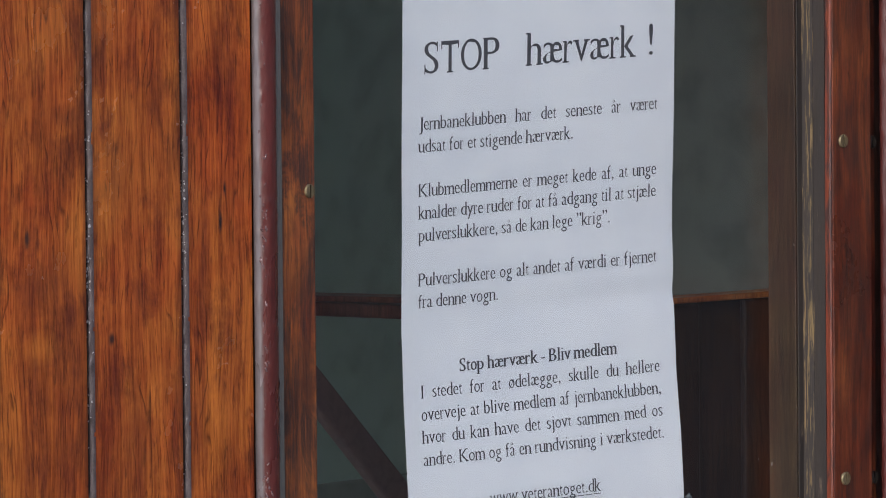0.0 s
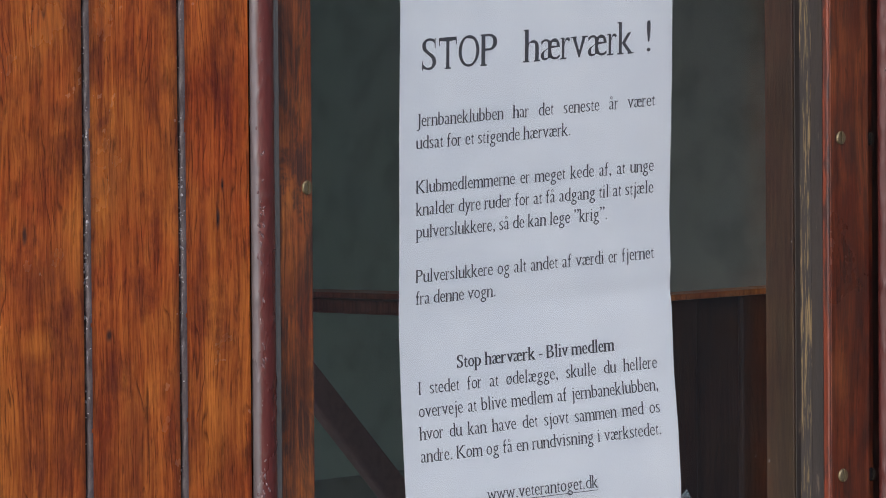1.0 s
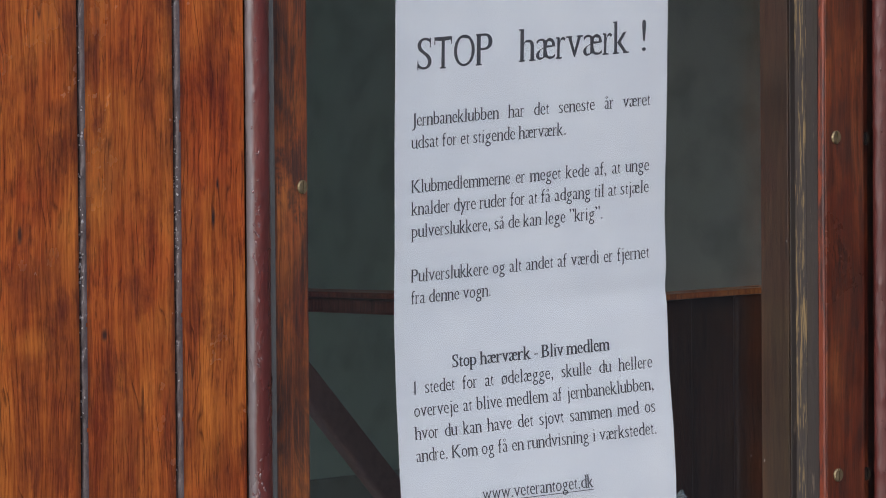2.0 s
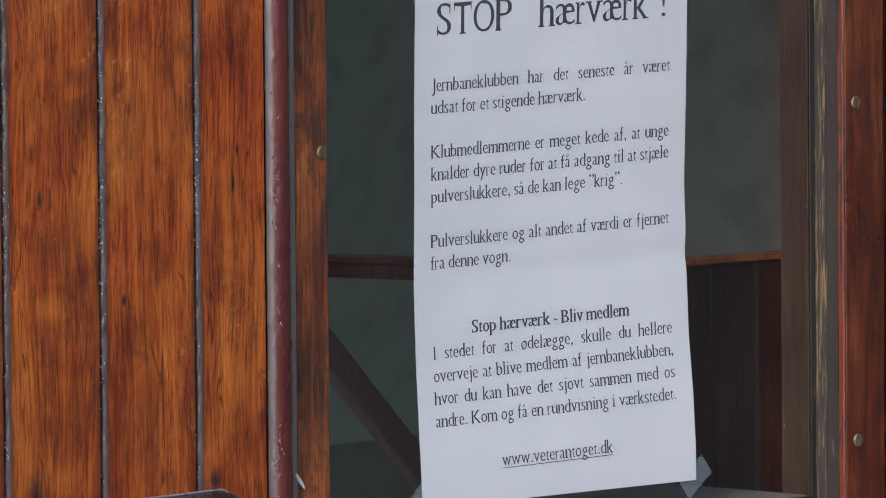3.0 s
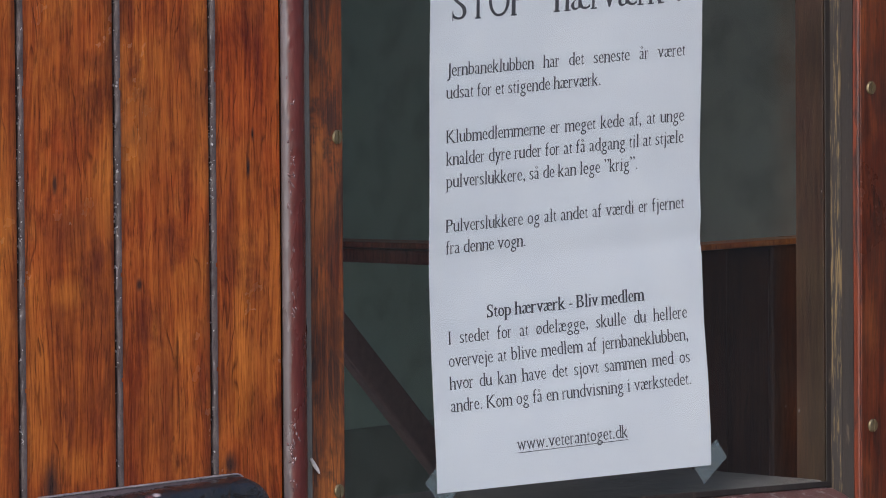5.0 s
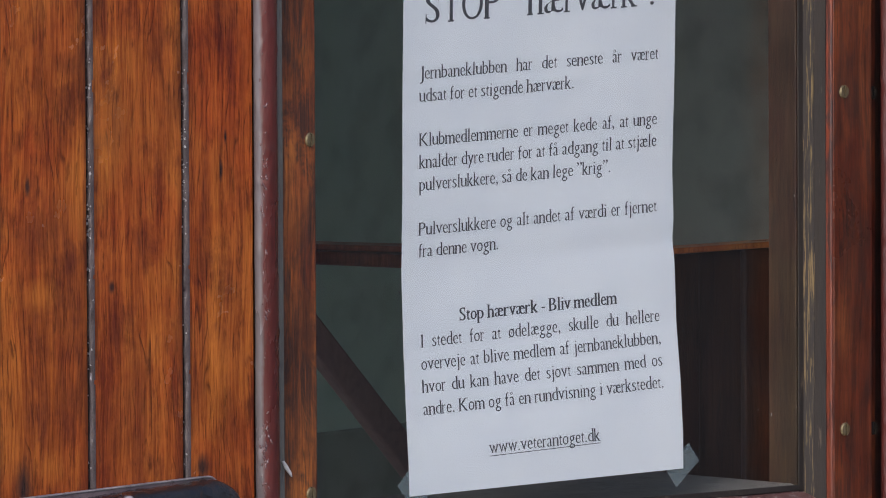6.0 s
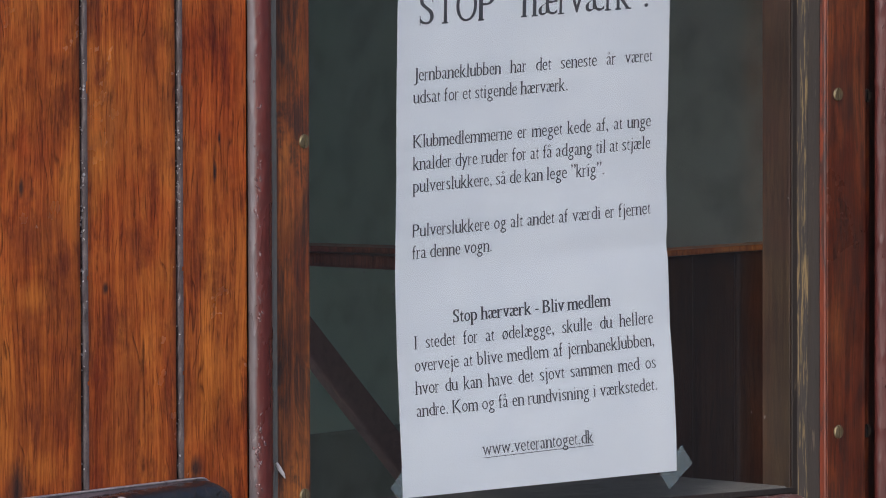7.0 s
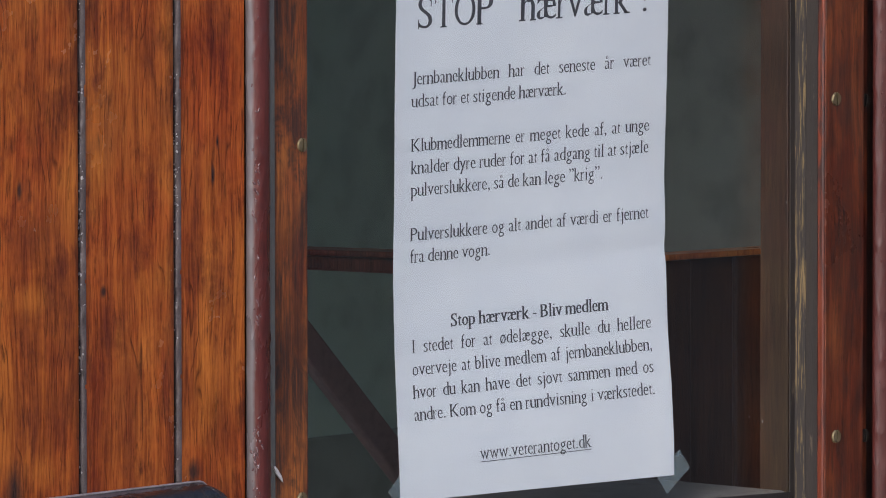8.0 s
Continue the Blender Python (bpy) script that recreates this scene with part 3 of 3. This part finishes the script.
# ---- black metal fitting on the boards ----
def fitting_mesh():
    """A long rounded bar standing off the boards: section in y-z, swept along x, its end turned down round."""
    bm = bmesh.new()
    rings, cuts, n = [], 300, 44
    x0, x1 = -0.236, -0.0755
    for k in range(cuts + 1):
        s = k / cuts
        x = x0 + (x1 - x0) * s
        e = max(0.0, (x - (x1 - 0.020)) / 0.020)
        drop = 0.019 * (1 - math.sqrt(max(0.0, 1 - e * e)))
        e2 = max(0.0, ((x0 + 0.012) - x) / 0.012)
        drop += 0.010 * (1 - math.sqrt(max(0.0, 1 - e2 * e2)))
        top, low = 1.0700 + 0.0034 * s - drop, 1.020
        ring = []
        for i in range(n):
            a = 2 * math.pi * i / n
            cy, cz = math.cos(a), math.sin(a)
            py = abs(cy) ** 0.4 * (1 if cy > 0 else -1)
            pz = abs(cz) ** 0.4 * (1 if cz > 0 else -1)
            lump = 0.0007 * noise.noise((x * 110, a * 3, 2.0)) + 0.0006 * noise.noise((x * 330, a * 8, 5.0)) + 0.0010 * max(0, noise.noise((x * 210, a * 5, 8.0)) - 0.2)
            ring.append(bm.verts.new((x, -0.0115 - 0.0095 * py + lump, (top + low) / 2 + (top - low) / 2 * pz + lump)))
        rings.append(ring)
    for a, b in zip(rings, rings[1:]):
        for i in range(n):
            bm.faces.new((a[i], a[(i + 1) % n], b[(i + 1) % n], b[i]))
    bm.faces.new(rings[0])
    bm.faces.new(rings[-1])
    return bm


fitting = thing("handle_plate", "black painted metal handle plate with chipped glossy paint on the boards", "handle")
smooth(part("plate_body", fitting_mesh(), IRON, fitting, "chipped glossy black body"))


def plate_outline(grow=0.0):
    """The upright plate seen from the front: its upper corners rounded."""
    x0, x1, z0, z1, r = -0.2345 - grow, -0.0765 + grow, 1.022, 1.0738 + grow, 0.010
    arc = [(x1 - r + r * math.sin(a), z1 - r + r * math.cos(a)) for a in np.linspace(0, math.pi / 2, 9)]
    arc0 = [(x0 + r - r * math.cos(a), z1 - r + r * math.sin(a)) for a in np.linspace(0, math.pi / 2, 9)]
    return [(x0, z0)] + arc0 + arc + [(x1, z0)]


def plate_mesh():
    bm = bmesh.new()
    front = [bm.verts.new((x, -0.0036, z)) for x, z in plate_outline(-0.0006)]
    mid = [bm.verts.new((x, -0.0030, z)) for x, z in plate_outline()]
    back = [bm.verts.new((x, -0.0004, z)) for x, z in plate_outline()]
    bm.faces.new(front)
    for p, q in ((front, mid), (mid, back)):
        for i in range(len(p)):
            k = (i + 1) % len(p)
            bm.faces.new((p[i], p[k], q[k], q[i]))
    return bm


def rim_mesh():
    """A thin raised worn edge following the plate's rounded top."""
    bm = bmesh.new()
    path = plate_outline(-0.0002)
    fine = []
    for (xa, za), (xb, zb) in zip(path[1:-1], path[2:-1]):
        n = max(1, int(math.hypot(xb - xa, zb - za) / 0.0012))
        fine += [(xa + (xb - xa) * i / n, za + (zb - za) * i / n) for i in range(n)]
    rings = []
    for i, (x, z) in enumerate(fine):
        r = 0.00050 + 0.00025 * noise.noise((x * 260, z * 260, 3.0))
        rings.append([bm.verts.new((x + r * 0.5 * math.cos(a), -0.0038 + r * math.cos(a), z + r * math.sin(a))) for a in np.linspace(0, 2 * math.pi, 9)[:-1]])
    for p, q in zip(rings, rings[1:]):
        for i in range(8):
            bm.faces.new((p[i], p[(i + 1) % 8], q[(i + 1) % 8], q[i]))
    bm.faces.new(rings[0])
    bm.faces.new(rings[-1])
    return bm


part("back_plate", plate_mesh(), LEDGE_GREY, fitting, "mauve-grey back plate")
smooth(part("rim", rim_mesh(), RIM, fitting, "pale worn edge"))

# ---- the notice ----
SHEET_X0, SHEET_X1, SHEET_TOP, SHEET_LOW = 0.0970, 0.3125, 1.3500, 1.0450
BOW = [(1.035, -0.0020, -0.0028), (1.062, -0.0012, -0.0026), (1.090, 0.0004, -0.0012), (1.120, 0.0020, 0.0017), (1.160, 0.0030, 0.0032), (1.200, 0.0022, 0.0042),
       (1.250, 0.0017, 0.0025), (1.300, 0.0005, 0.0012), (1.360, 0.0, 0.0)]


def sheet_depth(x, z):
    """How far behind the pane the paper stands: taped at its corners, bowed away between."""
    zs = [b[0] for b in BOW]
    s = (x - SHEET_X0) / (SHEET_X1 - SHEET_X0)
    d = np.interp(z, zs, [b[1] for b in BOW]) * (1 - s) + np.interp(z, zs, [b[2] for b in BOW]) * s
    crease = 0.0011 * math.exp(-((z - 1.1600 - 0.004 * s) / 0.006) ** 2) * s
    return 0.0263 + d + crease + 0.0003 * noise.noise((x * 14, z * 18, 3.0))


def sheet_mesh():
    bm = bmesh.new()
    nx, nz = 36, 70
    faces = {}
    for i in range(nx + 1):
        for j in range(nz + 1):
            s, q = i / nx, j / nz
            x = SHEET_X0 + (SHEET_X1 - SHEET_X0) * s
            low = SHEET_LOW + 0.0012 - 0.0030 * s
            z = low + (SHEET_TOP - low) * q
            y = sheet_depth(x, z)
            faces[i, j] = (bm.verts.new((x, y, z)), bm.verts.new((x, y + 0.00012, z)))
    for i in range(nx):
        for j in range(nz):
            for side in (0, 1):
                bm.faces.new([faces[k][side] for k in ((i, j), (i + 1, j), (i + 1, j + 1), (i, j + 1))])
    edge = [(i, 0) for i in range(nx)] + [(nx, j) for j in range(nz)] + [(i, nz) for i in range(nx, 0, -1)] + [(0, j) for j in range(nz, 0, -1)]
    for a, b in zip(edge, edge[1:] + edge[:1]):
        bm.faces.new([bm.verts.new(v.co) for v in (faces[a][0], faces[b][0], faces[b][1], faces[a][1])])
    return bm


notice = thing("paper_notice", "white printed paper notice taped behind the carriage window", "notice")
smooth(part("sheet", sheet_mesh(), PAPER, notice))


def tape_mesh(corners):
    bm = bmesh.new()
    vs = [bm.verts.new((x, 0.0262, z)) for x, z in corners]
    ws = [bm.verts.new((x, 0.0263, z)) for x, z in corners]
    for a in (vs, ws):
        bm.faces.new(a)
    for i in range(4):
        bm.faces.new((vs[i], vs[(i + 1) % 4], ws[(i + 1) % 4], ws[i]))
    for v in bm.verts:
        v.co.y = sheet_depth(v.co.x, v.co.z) + 0.0003 + (v.co.y - 0.0262)
    return bm


part("tape", tape_mesh([(0.3174, 1.0564), (0.3256, 1.0462), (0.3071, 1.0336), (0.2985, 1.0440)]), TAPE, notice, "piece of dull clear tape")
part("tape", tape_mesh([(0.0988, 1.0612), (0.0882, 1.0522), (0.1020, 1.0379), (0.1125, 1.0460)]), TAPE, notice, "piece of dull clear tape")

# Lettering: advance of each letter in thousandths of the type size.
ADVANCE = dict(zip("abdefghijklmnoprstuvwyæåøJKPSTOIBw!-.,” ",
                   (444, 500, 500, 444, 333, 500, 500, 278, 278, 500, 278, 778, 500, 500, 500, 333, 389, 278, 500, 500, 722, 500, 667, 444, 500,
                    389, 722, 556, 556, 611, 722, 333, 667, 722, 333, 333, 250, 250, 444, 250)))
BOLD_ADVANCE = dict(zip("Stophærvk-Blivmed ", (556, 333, 500, 556, 556, 722, 444, 500, 556, 333, 667, 278, 278, 500, 833, 444, 556, 250)))
# Small strokes that finish the stems, by letter: where along the letter's width, and at which height they lie.
FEET = {"h": (0.11, 0.89), "n": (0.11, 0.89), "m": (0.07, 0.5, 0.93), "r": (0.2,), "i": (0.5,), "l": (0.5,), "k": (0.12, 0.88), "f": (0.4,), "K": (0.12, 0.88),
        "T": (0.5,), "P": (0.14,), "I": (0.5,), "B": (0.1,)}
SMALL_TOPS = {"v": (0.1, 0.9), "w": (0.06, 0.94), "y": (0.1, 0.9)}
CAP_TOPS = {"K": (0.12, 0.88), "P": (0.14,), "I": (0.5,), "B": (0.1,), "J": (0.75,)}
SMALL_FLAGS = {"n": (0.1,), "m": (0.06,), "r": (0.2,), "p": (0.12,), "i": (0.5,), "j": (0.75,), "u": (0.1, 0.92)}
TALL_FLAGS = {"b": (0.12,), "d": (0.9,), "h": (0.11,), "k": (0.12,), "l": (0.5,)}
TAILS = {"d": (0.9,), "u": (0.92,), "a": (0.92,)}
glyphs = {}


def contrast(pts, faces, thicker=0.0055, thinner=0.019):
    """Draws level strokes thinner and upright ones a little thicker, as in a book face: each outline point moves along its normal."""
    ways = set()
    for f in faces:
        area = sum(pts[a][0] * pts[b][1] - pts[b][0] * pts[a][1] for a, b in zip(f, f[1:] + f[:1]))
        loop = f if area > 0 else f[::-1]
        ways.update(zip(loop, loop[1:] + loop[:1]))
    normals = {}
    for a, b in ways:
        if (b, a) not in ways:
            d = Vector((pts[b][1] - pts[a][1], pts[a][0] - pts[b][0]))
            if d.length > 1e-6:
                d.normalize()
                for i in (a, b):
                    normals[i] = normals.get(i, Vector((0, 0))) + d
    out = []
    for i, (x, y) in enumerate(pts):
        n = normals.get(i, Vector((0, 0)))
        if n.length > 1e-6:
            n = n / max(abs(n.x), abs(n.y), 1e-6) if n.length > 1.2 else n.normalized()
        out.append((x + thicker * n.x, y - thinner * n.y))
    return out


def glyph(ch):
    """The outline of one letter of the built-in font as points and faces, with its small-letter height at 0.45 and capitals at 0.66."""
    if ch not in glyphs:
        cu = bpy.data.curves.new("letter", "FONT")
        cu.body, cu.size, cu.resolution_u = ch, 1.0, 6
        ob = new("letter", cu)
        me = bpy.data.meshes.new_from_object(ob.evaluated_get(bpy.context.evaluated_depsgraph_get()))
        pts = [(v.co.x, v.co.y) for v in me.vertices]
        faces = [tuple(p.vertices) for p in me.polygons]
        pts = contrast(pts, faces)
        bpy.data.objects.remove(ob)
        bpy.data.curves.remove(cu)
        bpy.data.meshes.remove(me)
        glyphs[ch] = pts, faces
    return glyphs[ch]


def height_of(ch):
    return max(p[1] for p in glyph(ch)[0])


X_HEIGHT, CAP, TALL = height_of("x"), height_of("I"), height_of("l")
STEM = max(p[0] for p in glyph("l")[0]) - min(p[0] for p in glyph("l")[0])


def place_letter(ch, advance, weight):
    """Points of a letter in type units, narrowed to its advance, and its faces; thin feet are added to the stems."""
    pts, faces = glyph(ch)
    xs = [p[0] for p in pts]
    x0, x1 = min(xs), max(xs)
    natural = (x1 - x0) or 1
    room = advance - 0.065
    k = min(1.0 if ch in "il!.,Ij-ft" else 1.12, room / natural)
    mid = advance / 2
    upper = ch.isupper() or ch in "!"
    out = []
    for x, y in pts:
        if upper:
            v = y * 0.662 / CAP
        elif y <= X_HEIGHT:
            v = y * 0.455 / X_HEIGHT
        else:
            v = 0.455 + (y - X_HEIGHT) * (0.683 - 0.455) / (TALL - X_HEIGHT)
        out.append((mid + (x - (x0 + x1) / 2) * k, v))
    polys = list(faces)
    half, thick = 0.098 + 0.012 * weight, 0.032
    wide = natural * k
    left = mid - wide / 2
    small, tall, low = 0.455, 0.683, min(v for _, v in out)
    marks = [(left + s * wide - half, left + s * wide + half, 0.0) for s in FEET.get(ch, ())]
    marks += [(left + s * wide - half, left + s * wide + half, small - thick) for s in SMALL_TOPS.get(ch, ())]
    marks += [(left + s * wide - half, left + s * wide + half, 0.662 - thick) for s in CAP_TOPS.get(ch, ())]
    marks += [(left + s * wide - half, left + s * wide, small - thick) for s in SMALL_FLAGS.get(ch, ())]
    marks += [(left + s * wide - half, left + s * wide, tall - thick) for s in TALL_FLAGS.get(ch, ())]
    marks += [(left + s * wide, left + s * wide + half * 0.9, 0.0) for s in TAILS.get(ch, ())]
    if ch == "p":
        marks.append((left + 0.12 * wide - half, left + 0.12 * wide + half, low))
    boxes = [(u0, u1, v, v + thick) for u0, u1, v in marks]
    if ch == "T":
        boxes += [(left - 0.005, left + 0.025, 0.50, 0.662), (left + wide - 0.025, left + wide + 0.005, 0.50, 0.662)]
    if ch == "S":
        boxes += [(left + wide - 0.055, left + wide - 0.025, 0.46, 0.665), (left + 0.005, left + 0.035, 0.0, 0.20)]
    for u0, u1, v0, v1 in boxes:
        n = len(out)
        out += [(u0, v0), (u1, v0), (u1, v1), (u0, v1)]
        polys.append((n, n + 1, n + 2, n + 3))
    return out, polys


def text_mesh(words, x_left, z_base, em, x_right=None, bold=False, underline=False):
    """One line of type on the sheet. With x_right the gaps between words are opened to fill the line."""
    table = BOLD_ADVANCE if bold else ADVANCE
    widths = [sum(table[c] for c in w) / 1000 * em for w in words]
    gap = 0.25 * em
    if x_right is not None and len(words) > 1:
        gap = (x_right - x_left - sum(widths)) / (len(words) - 1)
    verts, faces = [], []
    shifts = ((-0.014, 0), (0.014, 0)) if bold else ((0, 0),)
    x = x_left
    for w, width in zip(words, widths):
        for ch in w:
            adv = table[ch] / 1000
            pts, polys = place_letter(ch, adv, 1 if bold else 0)
            for dx, lift in shifts:
                n = len(verts)
                for u, v in pts:
                    px, pz = x + (u + dx) * em, z_base + v * em
                    verts.append((px, sheet_depth(px, pz) - 0.00014 - (0.00004 if dx > 0 else 0), pz))
                faces += [tuple(i + n for i in p) for p in polys]
            x += adv * em
        x += gap
    end = x - gap
    if underline:
        n, cuts = len(verts), 12
        for i in range(cuts + 1):
            px = x_left + (end - x_left) * i / cuts
            for dz in (-0.13, -0.095):
                pz = z_base + dz * em
                verts.append((px, sheet_depth(px, pz) - 0.00014, pz))
        faces += [(n + 2 * i, n + 2 * i + 2, n + 2 * i + 3, n + 2 * i + 1) for i in range(cuts)]
    me = bpy.data.meshes.new("text_line")
    me.from_pydata(verts, [], faces)
    return me


LEFT, RIGHT, EM = 0.1096, 0.2992, 0.01012
LINES = [  # words, left, base line, size, right edge where the line is spread, bold, underlined
    ("STOP", 0.1124, 1.2888, 0.0248, None, 0, 0), ("hærværk !", 0.1934, 1.2888, 0.0250, 0.2975, 0, 0),
    ("Jernbaneklubben har det seneste år været", LEFT, 1.2602, EM, RIGHT, 0, 0), ("udsat for et stigende hærværk.", LEFT, 1.2486, EM, None, 0, 0),
    ("Klubmedlemmerne er meget kede af, at unge", LEFT, 1.2258, EM, RIGHT, 0, 0), ("knalder dyre ruder for at få adgang til at stjæle", LEFT, 1.2143, EM, RIGHT, 0, 0),
    ("pulverslukkere, så de kan lege ”krig”.", LEFT, 1.2027, EM, None, 0, 0),
    ("Pulverslukkere og alt andet af værdi er fjernet", LEFT, 1.1797, EM, RIGHT, 0, 0), ("fra denne vogn.", LEFT, 1.1684, EM, None, 0, 0),
    ("Stop hærværk - Bliv medlem", 0.1404, 1.1335, EM, 0.2650, 1, 0),
    ("I stedet for at ødelægge, skulle du hellere", LEFT, 1.1219, EM, RIGHT, 0, 0), ("overveje at blive medlem af jernbaneklubben,", LEFT, 1.1102, EM, RIGHT, 0, 0),
    ("hvor du kan have det sjovt sammen med os", LEFT, 1.0985, EM, RIGHT, 0, 0), ("andre. Kom og få en rundvisning i værkstedet.", LEFT, 1.0869, EM, RIGHT, 0, 0),
    ("www.veterantoget.dk", 0.1594, 1.0632, EM, None, 0, 1),
]
for words, x_left, z_base, em, x_right, bold, line in LINES:
    ob = new("text_line", text_mesh(words.split(" "), x_left, z_base, em, x_right, bold, line))
    ob.data.materials.append(INK)
    ob.parent = notice

# ---- boards of the carriage side, last ----
boards = tagged(new("boarding"), "varnished orange-brown teak matchboarding with grimy grooves", "wall", kind="structure")
PITCH, CH = 0.0693, 0.0031


def plank_mesh(width, z0=0.62, z1=1.95):
    """A board whose one edge is rounded off into the groove; the other edge drops square."""
    g, cuts = 0.0020, 660
    arc = [(g + CH * (1 - math.cos(a)), 0.0036 * (1 - math.sin(a))) for a in np.linspace(0.0, math.pi / 2, 7)]
    outline = [(g, 0.0100)] + arc + [(width - 0.0006, 0.0), (width, 0.0006), (width, 0.0118), (g, 0.0118)]
    bm = prism(outline, z0, z1, cuts)
    for v in bm.verts:
        if v.co.x < g + CH * 0.75 and v.co.y < 0.0035:
            lump = 0.00075 * noise.noise((v.co.x * 300, v.co.y * 300, v.co.z * 170)) + 0.00030 * noise.noise((1.0, 2.0, v.co.z * 70))
            lump *= max(0.0, 1 - (v.co.x - g) / (CH * 0.8))
            v.co.x += lump
            v.co.y += lump * 1.5
    me = mesh_of(bm, "plank")
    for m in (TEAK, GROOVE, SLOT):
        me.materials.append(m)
    # faces deep in the groove take the near-black SLOT colour as painted shade
    for p in me.polygons:
        c = p.center
        if c.x < g + CH and p.normal.x < -0.1:
            p.material_index = 2 if c.y > 0.0022 else 1
            p.use_smooth = True
        elif c.x > width - 0.0003 and p.normal.x > 0.5:
            p.material_index = 2
    return me


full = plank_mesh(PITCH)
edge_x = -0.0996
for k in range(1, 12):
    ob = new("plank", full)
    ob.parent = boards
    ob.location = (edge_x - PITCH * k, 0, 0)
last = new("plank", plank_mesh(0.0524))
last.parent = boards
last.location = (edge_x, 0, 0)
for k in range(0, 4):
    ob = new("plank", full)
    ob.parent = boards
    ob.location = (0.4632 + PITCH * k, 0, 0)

# drops of varnish on the rounded groove edges, coloured pale to paint in glints
for k in range(-4, 1):
    rng = random.Random(40 + k)
    drops = []
    for _ in range(64):
        z = rng.uniform(1.0, 1.38) if rng.random() < 0.6 else rng.gauss(1.225, 0.03)
        a = rng.uniform(0.35, 1.0)
        r = rng.uniform(0.00022, 0.00052) * (1.25 if k == -1 else 1.0)
        drops.append((edge_x + PITCH * k + 0.0020 + CH * (1 - math.cos(a)), 0.0036 * (1 - math.sin(a)), z, r, r * 0.8, r * rng.uniform(0.8, 1.7)))
    smooth(part("varnish_drops", blobs(drops, 70 + k), DRIP_GLINT, boards, "glossy drops of varnish in the groove, coloured pale as glints"))
